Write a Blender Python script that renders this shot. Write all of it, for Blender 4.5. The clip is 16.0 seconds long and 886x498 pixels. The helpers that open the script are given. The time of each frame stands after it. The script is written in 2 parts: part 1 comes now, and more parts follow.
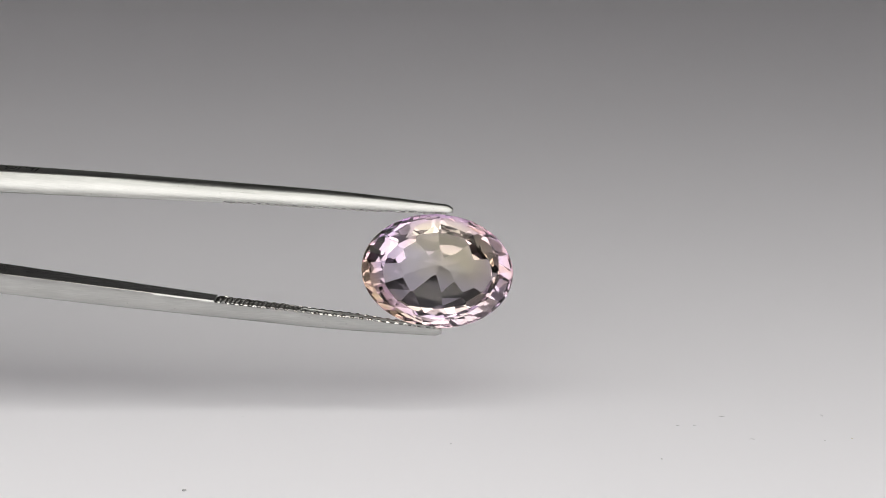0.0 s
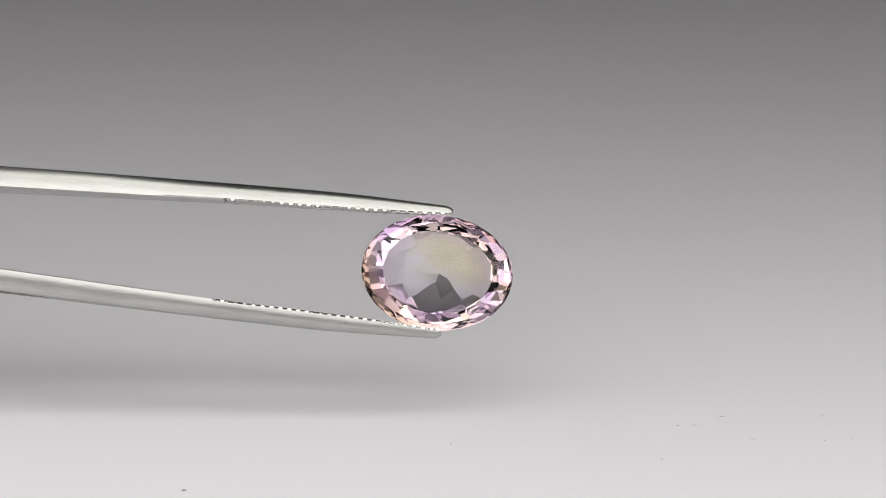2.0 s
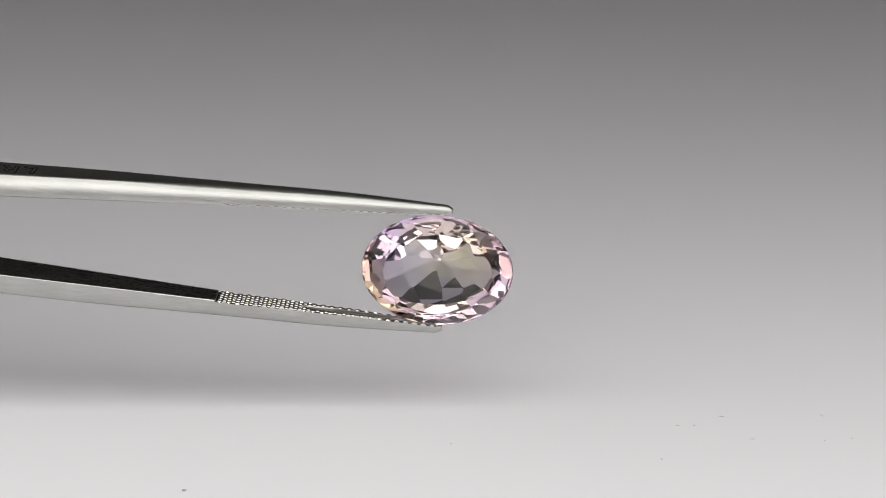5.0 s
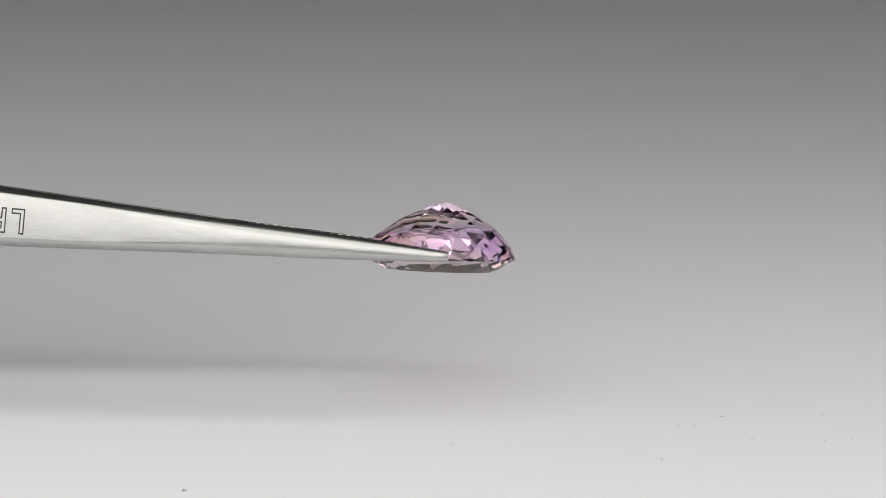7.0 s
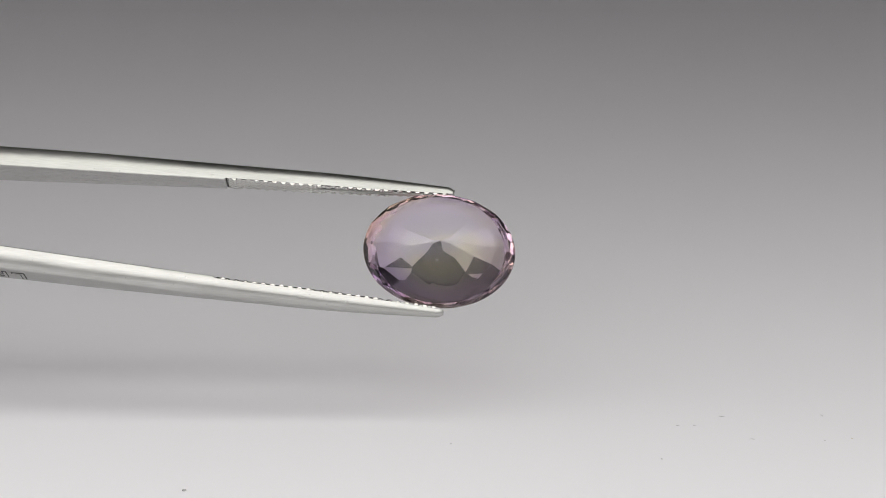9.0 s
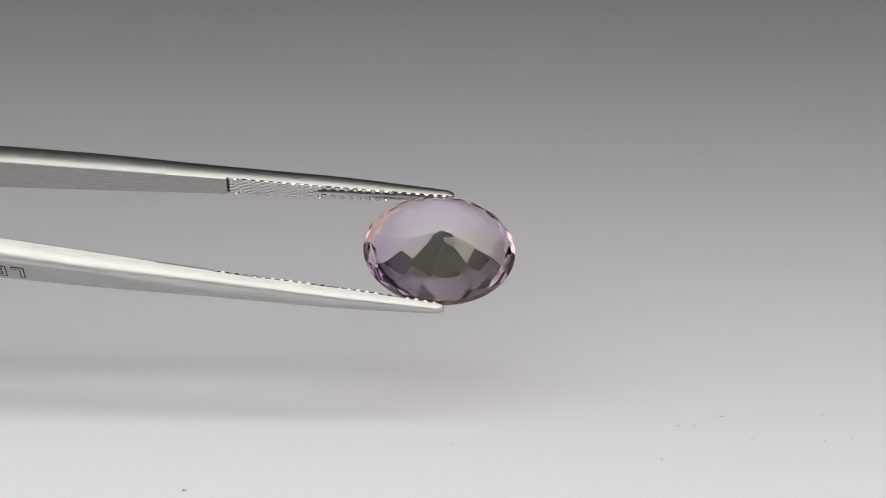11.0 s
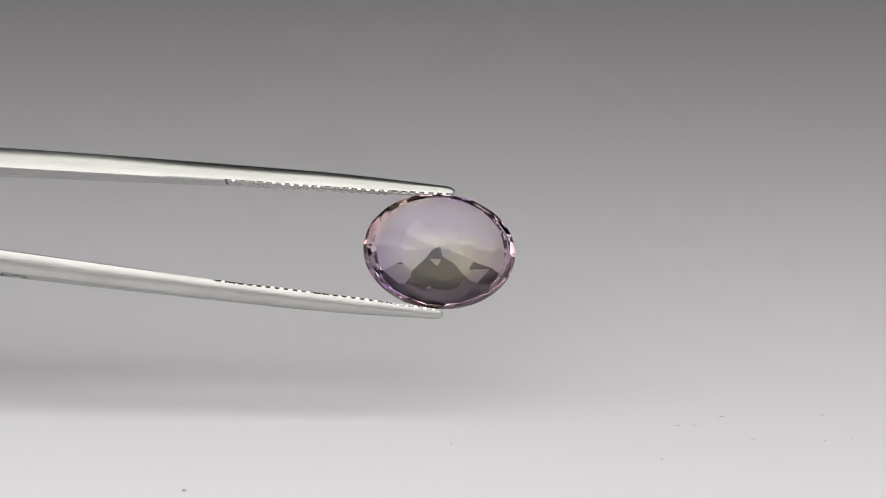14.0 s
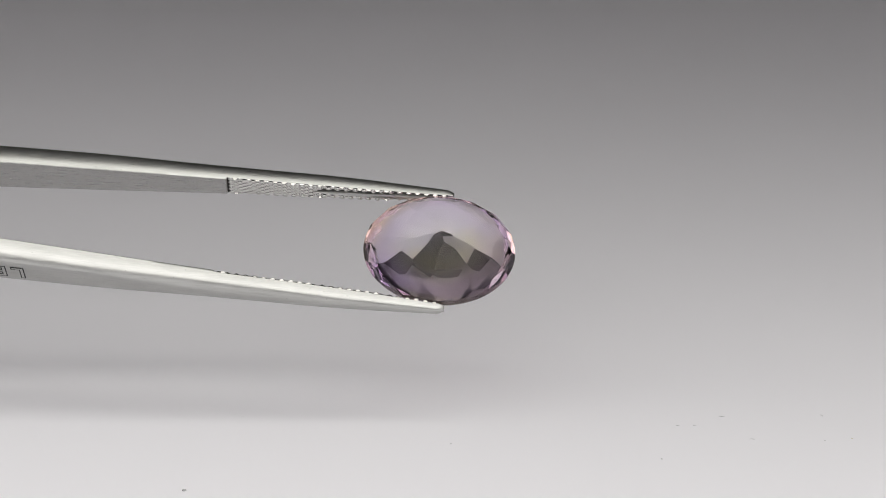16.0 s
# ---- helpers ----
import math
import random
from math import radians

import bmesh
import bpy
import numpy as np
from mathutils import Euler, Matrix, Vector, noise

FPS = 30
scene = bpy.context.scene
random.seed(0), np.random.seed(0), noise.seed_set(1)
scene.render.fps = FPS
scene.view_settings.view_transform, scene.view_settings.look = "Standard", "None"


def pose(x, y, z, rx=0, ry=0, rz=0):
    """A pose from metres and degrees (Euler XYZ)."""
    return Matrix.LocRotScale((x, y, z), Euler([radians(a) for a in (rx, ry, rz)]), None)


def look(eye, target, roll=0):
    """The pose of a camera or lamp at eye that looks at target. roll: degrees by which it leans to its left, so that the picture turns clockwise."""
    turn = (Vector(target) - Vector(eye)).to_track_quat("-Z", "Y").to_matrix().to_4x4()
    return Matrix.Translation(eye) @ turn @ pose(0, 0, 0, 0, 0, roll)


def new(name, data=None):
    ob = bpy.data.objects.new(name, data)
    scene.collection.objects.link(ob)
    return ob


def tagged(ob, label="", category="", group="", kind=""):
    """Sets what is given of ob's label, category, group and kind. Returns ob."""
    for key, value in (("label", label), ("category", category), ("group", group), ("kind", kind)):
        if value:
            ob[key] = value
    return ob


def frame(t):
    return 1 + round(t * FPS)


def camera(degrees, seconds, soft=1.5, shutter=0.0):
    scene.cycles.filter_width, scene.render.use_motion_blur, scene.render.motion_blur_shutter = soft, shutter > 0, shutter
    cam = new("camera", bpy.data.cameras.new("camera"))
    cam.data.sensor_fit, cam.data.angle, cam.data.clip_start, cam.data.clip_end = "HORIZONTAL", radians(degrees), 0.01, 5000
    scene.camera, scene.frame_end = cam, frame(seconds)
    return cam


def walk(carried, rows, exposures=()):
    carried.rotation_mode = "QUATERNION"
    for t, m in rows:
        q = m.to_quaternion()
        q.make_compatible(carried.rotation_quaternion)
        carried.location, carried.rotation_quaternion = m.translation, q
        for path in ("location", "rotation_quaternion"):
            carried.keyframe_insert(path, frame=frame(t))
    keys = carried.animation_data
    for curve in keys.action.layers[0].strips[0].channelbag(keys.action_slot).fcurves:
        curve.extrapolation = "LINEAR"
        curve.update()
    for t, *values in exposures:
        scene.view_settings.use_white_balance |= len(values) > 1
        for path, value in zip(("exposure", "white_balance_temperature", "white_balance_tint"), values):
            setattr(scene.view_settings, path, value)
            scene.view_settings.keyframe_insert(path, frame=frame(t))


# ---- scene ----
MM = 0.001
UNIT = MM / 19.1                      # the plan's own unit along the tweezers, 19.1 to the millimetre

# ---- camera: it stands still on its stand ----
PITCH, DIST = 21.0, 0.2328
cam = camera(20.0, 16.0, 0.7)
AXIS_Z = 14.9 * MM
EYE = (0.58 * MM, -DIST * math.cos(radians(PITCH)), AXIS_Z + 1.2 * MM + DIST * math.sin(radians(PITCH)))
CAM = look(EYE, (EYE[0], EYE[1] + math.cos(radians(PITCH)), EYE[2] - math.sin(radians(PITCH))))
walk(cam, [(0.0, CAM), (16.0, CAM)])

# ---- world and lights ----
world = bpy.data.worlds.new("room_air")
scene.world = world
world.use_nodes = True
world.node_tree.nodes["Background"].inputs[0].default_value = (1.0, 0.95, 0.92, 1)
world.node_tree.nodes["Background"].inputs[1].default_value = 0.05


def area(name, eye, target, sx, sy, watts, colour, shape="RECTANGLE"):
    data = bpy.data.lights.new(name, "AREA")
    data.shape, data.size, data.size_y, data.energy, data.color = shape, sx, sy, watts, colour
    ob = new(name, data)
    ob.matrix_world = look(eye, target)
    return ob


area("front_strip_light", (0.0, -0.019, 0.112), (0.0, -0.019, 0.0), 0.50, 0.022, 0.022, (1.0, 0.995, 0.91))
# unseen broad overhead source, added 12 cm above the board, well below the ceiling
area("overhead_soft_light", (0.0, -0.162, 0.118), (0.0, -0.162, 0.0), 0.70, 0.30, 0.735, (1.0, 0.997, 0.945))
# unseen soft fill added behind the camera for bright steel reflections
area("south_fill_light", (0.0, -0.53, 0.26), (0, -0.3, 0.20), 0.66, 0.46, 0.70, (1.0, 0.955, 0.955))
scene.view_settings.exposure = 0.27


# ---- materials ----
def material(name):
    mat = bpy.data.materials.new(name)
    mat.use_nodes = True
    nt = mat.node_tree
    return mat, nt, nt.nodes["Principled BSDF"]


def node(nt, kind, **sets):
    n = nt.nodes.new(kind)
    for key, value in sets.items():
        n.inputs[key].default_value = value
    return n


def object_coords(nt, scale):
    tc = nt.nodes.new("ShaderNodeTexCoord")
    mp = nt.nodes.new("ShaderNodeMapping")
    mp.inputs["Scale"].default_value = scale
    nt.links.new(tc.outputs["Object"], mp.inputs["Vector"])
    return mp.outputs["Vector"]


def ramp(nt, factor, stops):
    r = nt.nodes.new("ShaderNodeValToRGB")
    el = r.color_ramp.elements
    while len(el) < len(stops):
        el.new(0.5)
    for e, (p, c) in zip(el, stops):
        e.position, e.color = p, (*c, 1)
    nt.links.new(factor, r.inputs[0])
    return r.outputs["Color"]


def bump(nt, bsdf, height, strength, distance):
    b = node(nt, "ShaderNodeBump", Strength=strength, Distance=distance)
    nt.links.new(height, b.inputs["Height"])
    nt.links.new(b.outputs["Normal"], bsdf.inputs["Normal"])


def maths(nt, op, a, b=0.0, c=0.0):
    n = nt.nodes.new("ShaderNodeMath")
    n.operation = op
    for socket, value in zip(n.inputs, (a, b, c)):
        if isinstance(value, (int, float)):
            socket.default_value = value
        else:
            nt.links.new(value, socket)
    return n.outputs[0]


def mixed(nt, factor, a, b):
    n = nt.nodes.new("ShaderNodeMix")
    n.data_type = "RGBA"
    nt.links.new(factor, n.inputs[0])
    for socket, value in ((n.inputs[6], a), (n.inputs[7], b)):
        if isinstance(value, tuple):
            socket.default_value = (*value, 1)
        else:
            nt.links.new(value, socket)
    return n.outputs[2]


def steel(name, base, rough, brush, aniso=0.0, streak=0.10, specks=0.0):
    """Steel with fine brush marks along x; the marks spread reflections across the brushing."""
    mat, nt, bs = material(name)
    bs.inputs["Metallic"].default_value = 1.0
    marks = node(nt, "ShaderNodeTexNoise", Scale=1.0, Detail=5.0, Roughness=0.65)
    nt.links.new(object_coords(nt, (420, 11000, 11000)), marks.inputs["Vector"])
    cloud = node(nt, "ShaderNodeTexNoise", Scale=1.0, Detail=3.0)
    nt.links.new(object_coords(nt, (160, 420, 420)), cloud.inputs["Vector"])
    pits = node(nt, "ShaderNodeTexVoronoi", Scale=1.0)
    nt.links.new(object_coords(nt, (900, 900, 900)), pits.inputs["Vector"])
    both = maths(nt, "MULTIPLY_ADD", marks.outputs["Fac"], 0.6, maths(nt, "MULTIPLY", cloud.outputs["Fac"], 0.4))
    clean = ramp(nt, both, [(0.36, tuple((1 - streak) * c for c in base)), (0.62, tuple((1 + streak / 3) * c for c in base))])
    spot = ramp(nt, pits.outputs["Distance"], [(0.05, (1, 1, 1)), (0.075, (0, 0, 0))])
    spot_share = maths(nt, "MULTIPLY", spot, 0.35)
    flecks = node(nt, "ShaderNodeTexVoronoi", Scale=1.0)
    nt.links.new(object_coords(nt, (330, 480, 480)), flecks.inputs["Vector"])
    fleck = ramp(nt, flecks.outputs["Distance"], [(0.035, (1, 1, 1)), (0.05, (0, 0, 0))])
    dirty = mixed(nt, spot_share, clean, tuple(0.45 * c for c in base))
    nt.links.new(mixed(nt, maths(nt, "MULTIPLY", fleck, specks), dirty, (0.9, 0.9, 0.88)), bs.inputs["Base Color"])
    mr = node(nt, "ShaderNodeMapRange")
    mr.inputs["To Min"].default_value, mr.inputs["To Max"].default_value = rough - 0.06, rough + 0.08
    nt.links.new(marks.outputs["Fac"], mr.inputs["Value"])
    nt.links.new(mr.outputs["Result"], bs.inputs["Roughness"])
    bump(nt, bs, marks.outputs["Fac"], brush, 0.00002)
    if aniso:
        along = node(nt, "ShaderNodeVectorTransform")
        along.vector_type, along.convert_from, along.convert_to = "VECTOR", "OBJECT", "WORLD"
        along.inputs[0].default_value = (1, 0, 0)
        nt.links.new(along.outputs[0], bs.inputs["Tangent"])
        bs.inputs["Anisotropic"].default_value = aniso
        bs.inputs["Anisotropic Rotation"].default_value = 0.25
    return mat


STEEL = steel("brushed_steel", (0.50, 0.50, 0.484), 0.29, 0.32, 0.35, 0.15)
STEEL_IN = steel("ground_steel", (0.47, 0.466, 0.456), 0.27, 0.06, 0.0, 0.04, 0.8)
TEETH = steel("bright_cut_steel", (0.66, 0.655, 0.63), 0.2, 0.1)
# near-black tone paints in the shade down between the gripping teeth
GROOVE_SHADE = steel("groove_shade_steel", (0.035, 0.033, 0.031), 0.5, 0.2)
ENGRAVE = steel("engraved_steel", (0.06, 0.06, 0.06), 0.5, 0.2)
# paler letter edge for the second arm
ENGRAVE_PALE = steel("pale_engraved_steel", (0.26, 0.258, 0.25), 0.4, 0.2)


def gem_material():
    """Quartz with violet and yellow zones that meet along an uneven slanting front; deeper rim and belly tints stand in
    for absorption.
    """
    mat, nt, bs = material("bicolour_quartz")
    nt.nodes.remove(bs)
    bs = node(nt, "ShaderNodeBsdfGlass", IOR=1.545, Roughness=0.0)
    nt.links.new(bs.outputs[0], nt.nodes["Material Output"].inputs["Surface"])
    v = object_coords(nt, (1 / 0.007, 1 / 0.007, 1 / 0.0053))
    cloud = node(nt, "ShaderNodeTexNoise", Scale=1.4, Detail=1.0)
    nt.links.new(v, cloud.inputs["Vector"])
    sep = nt.nodes.new("ShaderNodeSeparateXYZ")
    nt.links.new(v, sep.inputs[0])
    x, z = sep.outputs["X"], sep.outputs["Z"]
    wobble = maths(nt, "MULTIPLY_ADD", cloud.outputs["Fac"], 0.5, -0.25)
    front = maths(nt, "ADD", maths(nt, "MULTIPLY_ADD", x, 0.20, maths(nt, "MULTIPLY_ADD", z, 0.26, 0.48)), wobble)
    zone = ramp(nt, front, [(0.22, (0.96, 0.935, 0.995)), (0.42, (0.97, 0.945, 0.965)), (0.56, (0.965, 0.93, 0.82))])
    radial = maths(nt, "SQRT", maths(nt, "ADD", maths(nt, "MULTIPLY", x, x), maths(nt, "MULTIPLY", z, z)))
    # stronger rim tint stands in for light absorbed on longer paths through the stone
    ends = maths(nt, "MULTIPLY_ADD", maths(nt, "ABSOLUTE", x), 0.30, 0.33)
    warm = maths(nt, "ADD", maths(nt, "MULTIPLY_ADD", x, -0.16, maths(nt, "MULTIPLY_ADD", z, -0.12, ends)), wobble)
    rim = ramp(nt, warm, [(0.25, (0.82, 0.745, 0.935)), (0.48, (0.885, 0.80, 0.925)), (0.62, (0.935, 0.845, 0.84)), (0.78, (0.96, 0.82, 0.66))])
    share = maths(nt, "MULTIPLY_ADD", radial, 1.5, -0.93)
    share.node.use_clamp = True
    ring = maths(nt, "MULTIPLY_ADD", radial, 6.0, -4.3)
    ring.node.use_clamp = True
    upper = maths(nt, "MULTIPLY", maths(nt, "LESS_THAN", sep.outputs["Y"], 0.03), maths(nt, "MULTIPLY", ring, 0.9))
    share = maths(nt, "MAXIMUM", share, upper)
    # violet deepened on the belly's +z side paints in long-path darkening
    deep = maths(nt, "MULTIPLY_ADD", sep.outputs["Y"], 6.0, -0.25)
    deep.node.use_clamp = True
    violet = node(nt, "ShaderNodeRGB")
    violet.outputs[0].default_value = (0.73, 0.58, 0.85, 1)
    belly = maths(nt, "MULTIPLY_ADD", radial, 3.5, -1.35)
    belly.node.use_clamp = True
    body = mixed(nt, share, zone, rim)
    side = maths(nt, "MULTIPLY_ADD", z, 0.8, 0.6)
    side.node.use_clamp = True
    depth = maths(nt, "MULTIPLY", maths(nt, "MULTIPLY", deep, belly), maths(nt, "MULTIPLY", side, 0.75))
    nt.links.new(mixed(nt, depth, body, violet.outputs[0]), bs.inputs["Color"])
    return mat


GEM = gem_material()


def plain(name, base, rough, spread=0.05, scale=(40, 40, 40), relief=0.1, depth=0.0002):
    mat, nt, bs = material(name)
    bs.inputs["Roughness"].default_value = rough
    n1 = node(nt, "ShaderNodeTexNoise", Scale=1.0, Detail=6.0)
    nt.links.new(object_coords(nt, scale), n1.inputs["Vector"])
    lo, hi = tuple(c * (1 - spread) for c in base), tuple(min(1, c * (1 + spread)) for c in base)
    nt.links.new(ramp(nt, n1.outputs["Fac"], [(0.3, lo), (0.7, hi)]), bs.inputs["Base Color"])
    n2 = node(nt, "ShaderNodeTexNoise", Scale=60.0, Detail=2.0)
    nt.links.new(object_coords(nt, scale), n2.inputs["Vector"])
    bump(nt, bs, n2.outputs["Fac"], relief, depth)
    return mat


PAPER = plain("white_matte_board", (0.853, 0.838, 0.885), 0.6, 0.012, (15, 15, 15), 0.05, 0.00005)
# unseen walls; each side's tone is set for what steel and stone reflect
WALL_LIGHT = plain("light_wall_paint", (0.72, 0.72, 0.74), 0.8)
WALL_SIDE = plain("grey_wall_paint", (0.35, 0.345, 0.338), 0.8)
WALL_DARK = plain("dark_reflected_wall", (0.075, 0.072, 0.069), 0.8)
TABLETOP = plain("dark_tabletop", (0.045, 0.043, 0.042), 0.6)
SPECK_DARK = plain("grey_dust", (0.45, 0.45, 0.46), 0.9, 0.2)
SPECK_OCHRE = plain("ochre_dust", (0.66, 0.62, 0.50), 0.9, 0.15)
SPECK_WHITE = plain("white_dust", (0.9, 0.9, 0.9), 0.9, 0.05)


# ---- building helpers ----
def part(name, bm, mat, parent=None, label="", smooth=False):
    me = bpy.data.meshes.new(name)
    bm.normal_update()
    for f in bm.faces:
        f.smooth = smooth
    bm.to_mesh(me)
    bm.free()
    me.materials.append(mat)
    ob = new(name, me)
    ob.parent = parent
    return tagged(ob, label)


def slab(lo, hi):
    bm = bmesh.new()
    bmesh.ops.create_cube(bm, size=1.0)
    for v in bm.verts:
        v.co = [lo[i] + (v.co[i] + 0.5) * (hi[i] - lo[i]) for i in range(3)]
    return bm


# ---- the room ----
def room():
    x0, x1, y0, y1, h, d = -0.36, 0.36, -0.55, 0.6, 0.5, 0.02
    for name, lo, hi, mat, label in (
            # unseen past the board's far edge; added dark to darken the reflections
            ("floor", (x0, y0, -d), (x1, y1, -0.002), TABLETOP, "unseen dark tabletop, added beyond the white board for dark reflections"),
            ("board", (x0, y0, -0.002), (x1, 0.152, 0), PAPER, "smooth matte white photo board, softly lit"),
            ("wall_south", (x0, y0 - d, -d), (x1, y0, h), WALL_LIGHT, "plain light wall behind the camera"),
            # out of view, added dark so that steel and stone mirror a dark back
            ("wall_north", (x0, y1, -d), (x1, y1 + d, h), WALL_DARK, "unseen dark wall, added behind the board for dark reflections"),
            ("wall_west", (x0 - d, y0 - d, -d), (x0, y1 + d, h), WALL_SIDE, "plain grey side wall"),
            ("wall_east", (x1, y0 - d, -d), (x1 + d, y1 + d, h), WALL_SIDE, "plain grey side wall"),
            ("ceiling", (x0 - d, y0 - d, h), (x1 + d, y1 + d, h + d), WALL_SIDE, "plain grey ceiling")):
        tagged(part(name, slab(lo, hi), mat), label, name.split("_")[0], kind="structure")


room()

# ---- tweezers ----
ARM_X = (-2700, -2400, -2000, -1500, -1000, -773, -373, -187, -64, 8, 14, 18, 20)
ARM_GAP = (2.7, 13.7, 26.7, 44.7, 62.7, 71.2, 88, 92.5, 97.2, 101.3, 101.3, 101.7, 102.6)
ARM_W = (66.9, 104.9, 128.9, 132.9, 120.9, 105.9, 61.3, 45.7, 30.9, 20, 18.5, 15.5, 10)
ARM_T = (33.3, 37.3, 39.3, 40.3, 39.3, 37.8, 32.7, 31.5, 23.5, 17, 15.2, 12, 7)
SEAT = pose(0, 11.9 * UNIT, -16.1 * UNIT, 0, 0.11, 0.18)     # the tweezers' middle plane beside the axis on which they turn
KNURL, RECESS = -385, 3.4             # where the gripping teeth begin, and how deep they are cut


def stations():
    xs = np.concatenate([np.linspace(-2700, -800, 30)[:-1], np.linspace(-800, 8, 60), np.array([11.0, 14.0, 16.0, 18.0, 19.2, 20.0])])
    fine = np.arange(-2900, 221, 10.0)

    def smooth(ys):
        run = (ys[-4] - ys[-5]) / (ARM_X[-4] - ARM_X[-5])
        knots, values = ARM_X[:-3] + (300,), ys[:-3] + (ys[-4] + run * (300 - ARM_X[-4]),)
        v = np.convolve(np.pad(np.interp(fine, knots, values), 7, mode="edge"), np.ones(15) / 15, "valid")
        return np.where(xs <= 8.01, np.interp(xs, fine, v), np.interp(xs, ARM_X, ys))
    return xs, smooth(ARM_GAP), smooth(ARM_W), smooth(ARM_T)


XS, GAPS, WIDTHS, THICKS = stations()


def arm_at(x):
    return np.interp(x, XS, GAPS), np.interp(x, XS, WIDTHS), np.interp(x, XS, THICKS)


# half of the arm's outline: share of the half width, share of the thickness; flat-backed by the letters, round towards the tip
OUTLINE = ((0.975, 0.0), (1.0, 0.035), (1.0, 0.14), (0.99, 0.30), (0.965, 0.48), (0.925, 0.66), (0.87, 0.82), (0.81, 0.94), (0.77, 1.0), (0.68, 1.008), (0.0, 1.012))
OUTLINE_TIP = ((0.97, 0.0), (1.0, 0.045), (1.0, 0.16), (0.985, 0.32), (0.945, 0.50), (0.87, 0.68), (0.75, 0.82), (0.58, 0.92), (0.36, 0.98), (0.17, 0.996), (0.0, 1.0))


def outline_at(x):
    f = min(1.0, max(0.0, (x + 640) / 400))
    f = f * f * (3 - 2 * f)
    return [(a[0] + f * (b[0] - a[0]), a[1] + f * (b[1] - a[1])) for a, b in zip(OUTLINE, OUTLINE_TIP)]


def arm_body(parent, label):
    bm = bmesh.new()
    rings = []
    for x in sorted([*XS, KNURL - 0.4, KNURL + 0.4]):
        g, w, t = arm_at(x)
        cut = RECESS if x > KNURL else 0.0
        half = [(u * w / 2, g + max(s * t, cut + 8 * s if cut else 0.0)) for u, s in outline_at(x)]
        pts = [(-y, z) for y, z in half] + list(reversed(half[:-1]))
        rings.append([bm.verts.new((x * UNIT, y * UNIT, z * UNIT)) for y, z in pts])
    n = len(rings[0])
    for a, b in zip(rings, rings[1:]):
        for i in range(n):
            bm.faces.new((a[i], a[(i + 1) % n], b[(i + 1) % n], b[i]))
    bm.faces.new(rings[0])
    bm.faces.new(list(reversed(rings[-1])))
    bmesh.ops.recalc_face_normals(bm, faces=bm.faces)
    for e in bm.edges:
        inner = min(f.normal.z for f in e.link_faces) < -0.6
        if inner and e.calc_face_angle() > radians(32):
            e.smooth = False
    ob = part("arm", bm, STEEL, parent, label, True)
    ob.data.materials.append(STEEL_IN)
    for f in ob.data.polygons:
        if len(f.vertices) == 4 and f.normal.z < -0.9:
            f.material_index = 1
    return ob


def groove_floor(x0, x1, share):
    """A thin strip on the floor of the cut part of the arm's inner face, which carries the painted shade."""
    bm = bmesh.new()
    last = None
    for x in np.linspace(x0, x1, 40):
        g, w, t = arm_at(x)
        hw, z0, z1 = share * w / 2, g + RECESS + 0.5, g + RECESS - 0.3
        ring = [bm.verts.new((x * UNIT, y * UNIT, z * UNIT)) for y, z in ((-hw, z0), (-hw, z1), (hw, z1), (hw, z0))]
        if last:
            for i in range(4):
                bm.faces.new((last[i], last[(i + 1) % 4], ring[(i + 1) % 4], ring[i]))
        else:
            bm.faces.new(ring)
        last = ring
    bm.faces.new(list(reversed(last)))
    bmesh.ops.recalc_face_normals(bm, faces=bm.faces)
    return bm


def slot_channel():
    """A shallow hollow channel that runs to a point at its inner end."""
    bm = bmesh.new()
    last = None
    for x in np.linspace(-232, 10, 40):
        g, w, t = arm_at(x)
        hw = min(0.5 * w / 2, 6.6) * min(1.0, ((x + 233) / 70) ** 0.6)
        ring = [bm.verts.new((x * UNIT, u * hw * UNIT, (g + RECESS - 0.4 - 2.9 * abs(u) ** 2.2) * UNIT)) for u in np.linspace(-1, 1, 9)]
        ring += [bm.verts.new((x * UNIT, u * hw * UNIT, (g + RECESS + 0.5) * UNIT)) for u in (1, -1)]
        if last:
            n = len(ring)
            for i in range(n):
                bm.faces.new((last[i], last[(i + 1) % n], ring[(i + 1) % n], ring[i]))
        else:
            bm.faces.new(ring)
        last = ring
    bm.faces.new(list(reversed(last)))
    bmesh.ops.recalc_face_normals(bm, faces=bm.faces)
    for e in bm.edges:
        if len(e.link_faces) == 2 and e.calc_face_angle() > radians(40):
            e.smooth = False
    return bm


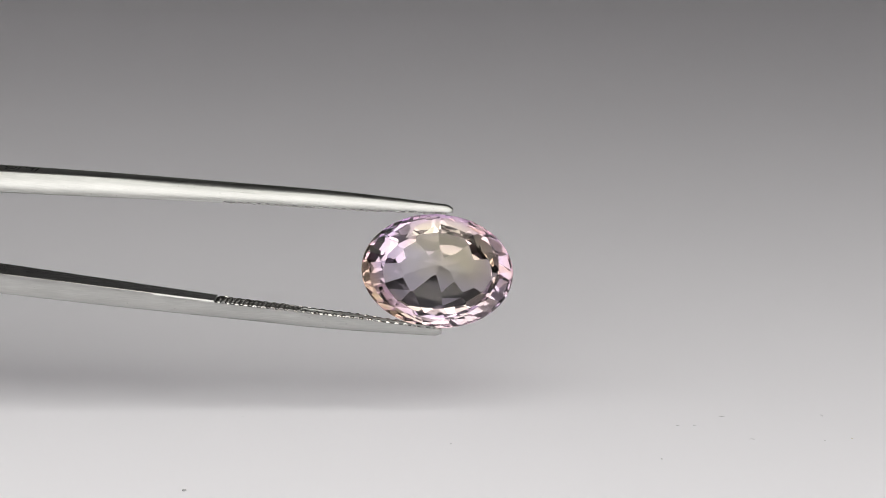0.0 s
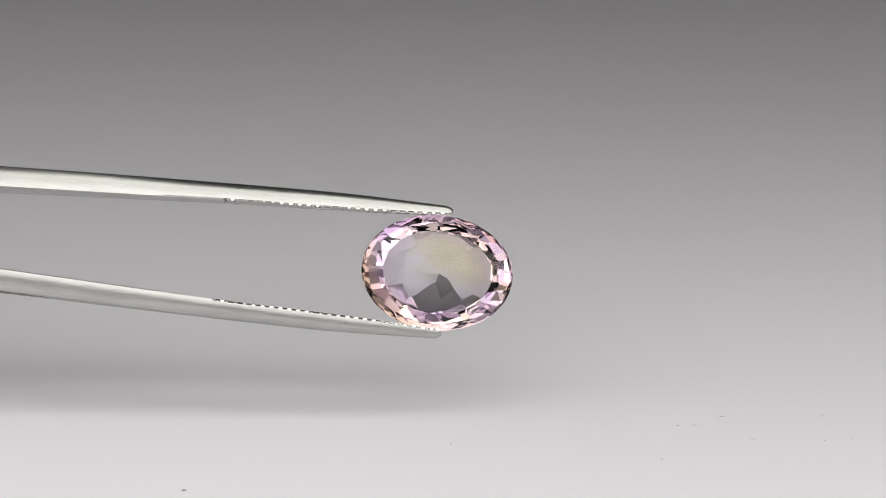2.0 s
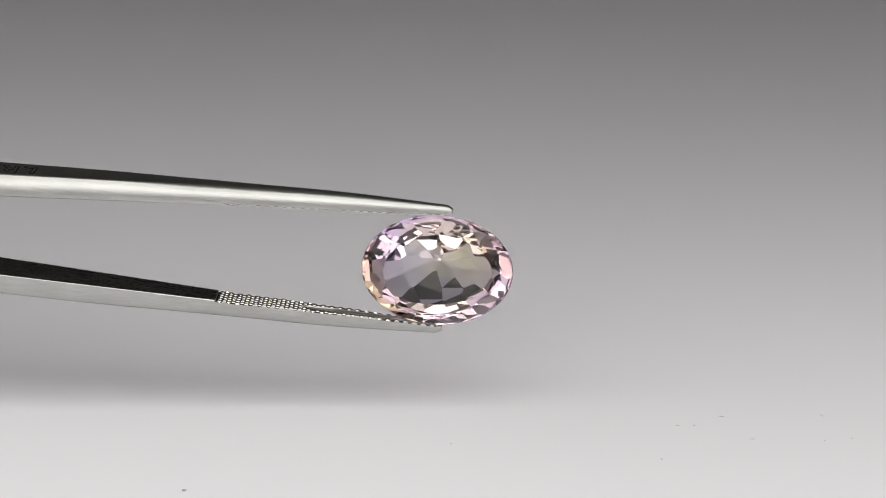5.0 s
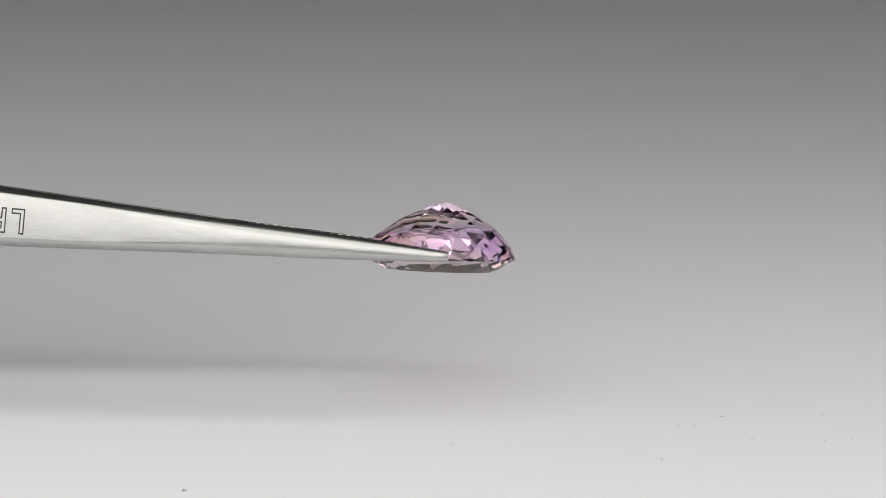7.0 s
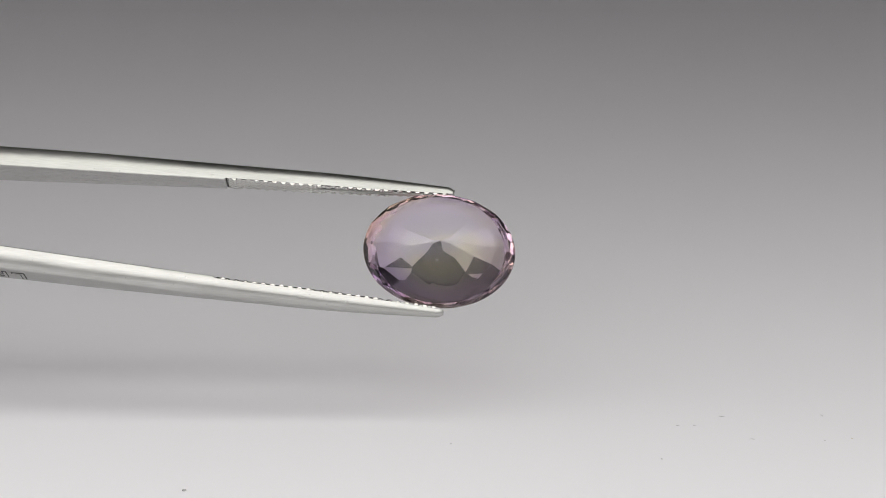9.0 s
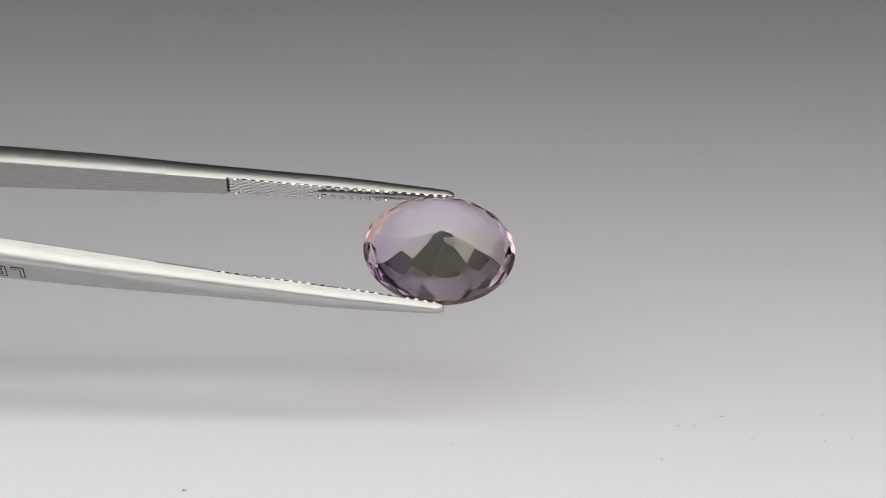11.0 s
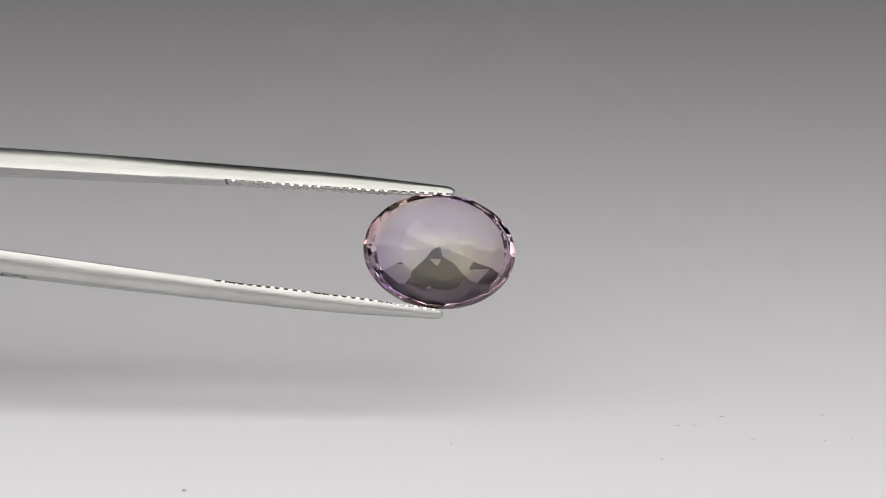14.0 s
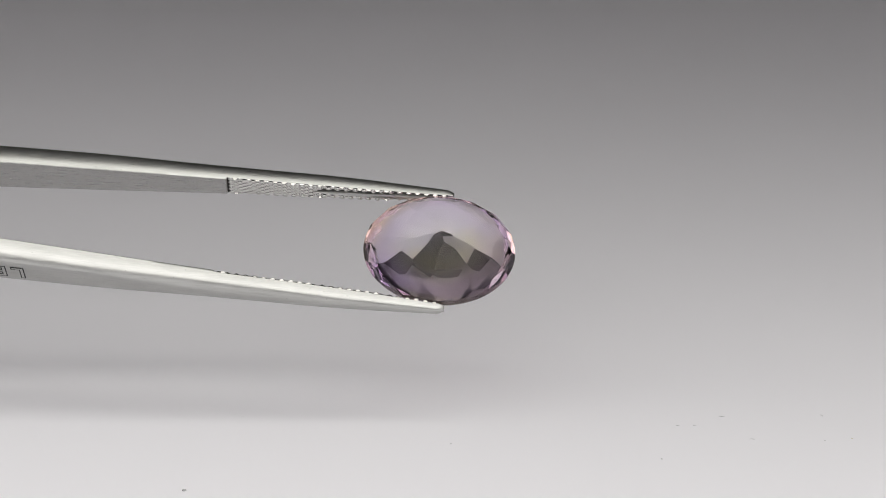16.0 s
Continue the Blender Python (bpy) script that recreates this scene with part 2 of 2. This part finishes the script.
def arm_teeth(parent):
    # dark strip put in for the shade of the deep V cuts
    part("grip_groove", groove_floor(KNURL + 0.5, 9, 0.985), GROOVE_SHADE, parent, "groove floor between the gripping teeth, its shade toned in dark")
    part("grip_slot", slot_channel(), STEEL, parent, "smooth bright hollow slot along the tip", True)
    bm = bmesh.new()
    step_x, step_y = 15.8, 13.4
    rnd = random.Random(5)
    dirs = ((1, 0), (0.54, 0.46), (0, 1), (-0.54, 0.46), (-1, 0), (-0.54, -0.46), (0, -1), (0.54, -0.46))
    x = KNURL + step_x / 2
    while x < 8:
        for half in (0, 1):
            xx = x + half * step_x / 2
            if xx > 12:
                continue
            g, w, t = arm_at(xx)
            k = int(w / 2 / step_y) + 1
            for j in range(-k, k + 1):
                y = (j + 0.5 * half) * step_y
                if w / 2 - abs(y) < -3.0 or (xx > -222 and abs(y) < 10.5):
                    continue
                size = rnd.uniform(0.80, 0.88)
                hx, hy = step_x / 2 * size, step_y / 2 * size
                peak = rnd.uniform(-0.5, 0.3)
                levels = ((1.0, RECESS + 0.2), (0.72, RECESS * 0.42), (0.40, 0.35 + peak * 0.5))
                rings = []
                for share, dz in levels:
                    rings.append([bm.verts.new(((xx + dx * hx * share) * UNIT, max(-w / 2, min(w / 2, y + dy * hy * share)) * UNIT, (g + dz) * UNIT))
                                  for dx, dy in dirs])
                for a, b in zip(rings, rings[1:]):
                    for i in range(8):
                        bm.faces.new((a[i], a[(i + 1) % 8], b[(i + 1) % 8], b[i]))
                top = bm.verts.new(((xx + rnd.uniform(-0.6, 0.6)) * UNIT, max(-w / 2, min(w / 2, y)) * UNIT, (g + peak) * UNIT))
                for i in range(8):
                    bm.faces.new((rings[2][i], rings[2][(i + 1) % 8], top))
        x += step_x
    bmesh.ops.recalc_face_normals(bm, faces=bm.faces)
    return part("grip_teeth", bm, TEETH, parent, "fine diamond-cut steel gripping teeth", True)


def letter_mesh(name, text, size, grow, mat, parent, m):
    cu = bpy.data.curves.new(name, "FONT")
    cu.body, cu.size, cu.offset, cu.extrude, cu.space_character = text, size, grow, 0.012 * MM, 1.0
    tmp = bpy.data.objects.new(name, cu)
    scene.collection.objects.link(tmp)
    me = bpy.data.meshes.new_from_object(tmp.evaluated_get(bpy.context.evaluated_depsgraph_get()))
    bpy.data.objects.remove(tmp)
    me.materials.append(mat)
    ob = new(name, me)
    ob.parent = parent
    ob.matrix_local = m
    return tagged(ob, "stamped letter with an outlined edge")


def lettering(arm, text, x_first, offsets, size, edge):
    for ch, off in zip(text, offsets):
        x = x_first - off
        g, w, t = arm_at(x)
        z = (g + t * 1.012) * UNIT
        base = pose(x * UNIT, 14 * UNIT, z + 0.004 * MM, 0, 0, 180) @ Matrix.Diagonal((0.82, 1, 1, 1))
        outline = letter_mesh("letter", ch, size, 0.13 * MM, edge, arm, base)
        letter_mesh("letter_groove", ch, size, -0.01 * MM, STEEL, outline, Matrix.Translation((0, 0, 0.008 * MM)))


def tweezers():
    root = tagged(new("tweezers"), "brushed stainless steel gem tweezers gripping an oval gemstone", "tweezers")
    upper = arm_body(root, "tapered steel arm with stamped letters")
    upper.matrix_local = SEAT
    arm_teeth(upper)
    lettering(upper, "LR", -716, (0, 32), 3.05 * MM, ENGRAVE)
    lower = arm_body(root, "tapered steel arm with stamped letters")
    lower.matrix_local = SEAT @ pose(0, 0, 0, 180)
    arm_teeth(lower)
    lettering(lower, "INOX", -680, (0, 18, 56, 96), 2.8 * MM, ENGRAVE_PALE)
    heel = part("heel", slab((-2740 * UNIT, -34 * UNIT, -34 * UNIT), (-2690 * UNIT, 34 * UNIT, 34 * UNIT)), STEEL, root, "welded steel heel")
    heel.matrix_local = SEAT
    bv = heel.modifiers.new("edge", "BEVEL")
    bv.width, bv.segments = 0.3 * MM, 2
    return root


TWEEZERS = tweezers()

# ---- gemstone ----
GEM_TILT = 3.0


def gemstone():
    """An oval stone, ground flat plane by plane out of a block: table, crown, girdle, pavilion."""
    bm = bmesh.new()
    bmesh.ops.create_cube(bm, size=24.0)
    rnd = random.Random(580)

    def cut(point, normal):
        r = bmesh.ops.bisect_plane(bm, geom=bm.verts[:] + bm.edges[:] + bm.faces[:], plane_co=point, plane_no=normal, clear_outer=True)
        edges = [e for e in r["geom_cut"] if isinstance(e, bmesh.types.BMEdge)]
        if edges:
            bmesh.ops.edgeloop_fill(bm, edges=edges)

    def row(count, radius, depth, slope, turn=0.0, uneven=0.0, skew=0.0, keel=1.0):
        """Facets that touch the stone at that radius (of 7) and depth; slope: depth gained per radius lost;
        skew: how much deeper the stone is cut towards +x; keel: how much steeper it falls off across its length."""
        for i in range(count):
            ang = 2 * math.pi * (i + turn + rnd.uniform(-uneven, uneven)) / count
            d = depth * (1 + 0.10 * rnd.uniform(-uneven, uneven))
            lean = slope * (1 + 0.9 * rnd.uniform(-uneven, uneven))
            c, s = math.cos(ang), math.sin(ang)
            d *= 1 + skew * c
            side = 1.0 if slope >= 0 else -1.0
            cut((7 * radius * c, d, 7 * radius * s / keel), (c * abs(lean), side * 7, s * abs(lean) * keel))

    cut((0, -1.25, 0), (0, -1, 0))
    for i in range(40):
        ang = 2 * math.pi * i / 40
        cut((7 * math.cos(ang), 0, 7 * math.sin(ang)), (math.cos(ang), 0, math.sin(ang)))
    n = 16
    row(n, 0.995, -0.12, -4.121, -0.212)             # bezel kites
    row(2 * n, 0.995, -0.10, -6.05, 0.5, 0.04)   # along the girdle
    row(n, 0.79, -0.99, -3.363, 0.5)              # stars round the table
    # pavilion, from the girdle to the culet
    row(16, 0.99, 0.1, 17, 0.5, 0.05, 0, 1)
    row(16, 0.92, 1.359, 8.506, 0.154, 0.086, 0.123, 1.058)
    row(14, 0.76, 2.406, 7.504, 0.302, 0.111, 0.036, 0.994)
    row(14, 0.55, 3.343, 4.99, 0.397, 0.072, 0.069, 0.916)
    row(10, 0.32, 4.224, 3.149, 0.107, 0.056, 0.045, 1.061)
    row(6, 0.12, 4.85, 2.158, 0.85, 0.03, 0.02, 1.369)
    bmesh.ops.recalc_face_normals(bm, faces=bm.faces)
    names = []
    for f in bm.faces:
        y = f.calc_center_median().y
        names.append("table" if f.normal.y < -0.999 else "girdle" if abs(f.normal.y) < 0.01 else "crown" if y < 0 else "pavilion")
    m = Matrix.Translation((0.13 * MM, 10 * UNIT, -18 * UNIT)) @ pose(0, 0, 0, 2.5, 0, GEM_TILT) @ Matrix.Diagonal((1.005 * MM, MM, 0.766 * MM, 1))
    bm.transform(m)
    root = tagged(new("gemstone"), "faceted oval gemstone, violet fading to pale yellow, in steel tweezers", "gemstone")
    for name, label in (("table", "large flat oval top facet"), ("crown", "ring of small bright facets round the top"),
                        ("girdle", "thin polished edge of the stone"), ("pavilion", "domed faceted underside of the stone")):
        piece = bm.copy()
        piece.faces.ensure_lookup_table()
        bmesh.ops.delete(piece, geom=[piece.faces[i] for i, k in enumerate(names) if k != name], context="FACES")
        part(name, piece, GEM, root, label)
    bm.free()
    return root


GEMSTONE = gemstone()


# ---- dust on the board ----
def dust(x, y, size, mat, label, flat=0.3):
    bm = bmesh.new()
    bmesh.ops.create_icosphere(bm, subdivisions=2, radius=size)
    for v in bm.verts:
        v.co *= 1 + 0.5 * (noise.noise(v.co / size * 1.3 + Vector((x * 900, y * 900, 0))))
        v.co.z *= flat
    low = min(v.co.z for v in bm.verts)
    ob = part("dust_speck", bm, mat, smooth=True)
    ob.location = (x, y, -low)
    tagged(ob, label, "dust", "dust specks on the board")


def lint(x, y, length, turn, bend):
    """A short curled fibre that lies on the board."""
    bm = bmesh.new()
    rad, rings = 0.022 * MM, []
    for k in range(9):
        u = k / 8 - 0.5
        c = Vector((u * length, bend * length * (0.25 - u * u), rad * (1 + 0.6 * math.cos(7 * u))))
        thin = rad * (1 - 1.2 * u * u)
        rings.append([bm.verts.new(c + Vector((0, thin * math.cos(q * math.pi / 3), thin * math.sin(q * math.pi / 3)))) for q in range(6)])
    for a, b in zip(rings, rings[1:]):
        for q in range(6):
            bm.faces.new((a[q], a[(q + 1) % 6], b[(q + 1) % 6], b[q]))
    bm.faces.new(rings[0])
    bm.faces.new(list(reversed(rings[-1])))
    bmesh.ops.recalc_face_normals(bm, faces=bm.faces)
    ob = part("lint_fibre", bm, SPECK_DARK, smooth=True)
    ob.matrix_world = pose(x, y, 0, 0, 0, turn)
    tagged(ob, "tiny curled grey lint fibre on the white board", "lint", "lint fibres on the board")


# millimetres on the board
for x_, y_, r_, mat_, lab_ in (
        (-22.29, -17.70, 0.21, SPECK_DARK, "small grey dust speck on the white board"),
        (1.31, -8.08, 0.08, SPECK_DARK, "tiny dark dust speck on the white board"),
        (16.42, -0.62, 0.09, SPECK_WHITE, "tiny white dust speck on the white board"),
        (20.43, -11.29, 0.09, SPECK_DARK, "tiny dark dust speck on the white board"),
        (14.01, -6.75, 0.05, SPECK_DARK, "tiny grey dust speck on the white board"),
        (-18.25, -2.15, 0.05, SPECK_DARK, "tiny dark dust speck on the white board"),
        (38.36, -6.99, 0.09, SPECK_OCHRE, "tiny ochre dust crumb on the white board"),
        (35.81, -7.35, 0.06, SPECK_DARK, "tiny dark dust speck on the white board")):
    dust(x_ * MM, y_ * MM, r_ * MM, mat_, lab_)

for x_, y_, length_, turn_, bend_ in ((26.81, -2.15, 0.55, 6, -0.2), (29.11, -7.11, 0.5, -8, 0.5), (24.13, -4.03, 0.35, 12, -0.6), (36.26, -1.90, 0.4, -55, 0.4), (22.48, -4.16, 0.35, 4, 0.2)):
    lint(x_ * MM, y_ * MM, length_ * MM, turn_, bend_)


# ---- the movement: the tweezers are rocked, turned over and rocked again ----
FACE_TURNS = ((0.0, 8.3), (0.1, 13.0), (0.2, 15.0), (0.3, 14.5), (0.4, 12.0), (0.5, 7.4), (0.6, 1.6), (0.8, -4.6), (1.0, -11.2), (1.2, -18.9),
              (1.4, -23.8), (1.5, -24.2), (1.6, -21.8), (1.8, -14.0), (2.0, -5.2), (2.2, 0.2), (2.3, 3.6), (2.4, 8.2), (2.5, 12.6), (2.6, 15.4),
              (2.7, 15.0), (2.8, 11.2), (2.9, 6.0), (3.0, 2.4), (3.2, -4.4), (3.4, -13.0), (3.6, -19.6), (3.7, -22.3), (3.8, -24.3), (3.9, -24.0),
              (4.0, -22.0), (4.1, -18.6), (4.2, -14.6))
OVER_TURNS = ((4.8, 8.3), (5.4, 31.2), (6.0, 54.2), (6.3, 65.6), (6.5, 72.8), (7.0, 90.6), (7.5, 109), (8.0, 127.3), (8.3, 138.5), (8.6, 150.8),
              (8.9, 163.1), (9.2, 173.6), (9.5, 185.0), (9.7, 192.0), (9.8, 194.3), (9.9, 193.9), (10.1, 187), (10.4, 176), (10.7, 165),
              (10.9, 158.4), (11.05, 156), (11.15, 157.3))
BACK_TURNS = ((11.3, 161.3), (11.5, 168.0), (11.7, 175.2), (11.9, 182.0), (12.0, 186.6), (12.1, 191.2), (12.2, 194.8), (12.3, 193.8), (12.4, 189.7),
              (12.5, 185.4), (12.6, 181.8), (12.8, 175.8), (13.0, 168.6), (13.2, 161.4), (13.4, 155.8), (13.5, 156.0), (13.7, 161.6), (13.9, 169.0),
              (14.1, 175.8), (14.3, 181.6), (14.4, 186.0), (14.5, 191.0), (14.6, 193.7), (14.7, 193.8), (14.8, 191.2), (14.9, 187.0), (15.0, 182.6),
              (15.2, 176.0), (15.4, 169.8), (15.6, 163.0), (15.8, 157.6), (16.0, 156.8))
BASE = CAM @ pose(-0.58 * MM, -1.2 * MM, -DIST, 0, 0, -5.36) @ pose(0, 0, 0, -90)


def motions():
    rows = [(t, BASE @ pose(0, 0, 0, a)) for t, a in FACE_TURNS + OVER_TURNS + BACK_TURNS]
    walk(TWEEZERS, rows)
    walk(GEMSTONE, rows)


motions()
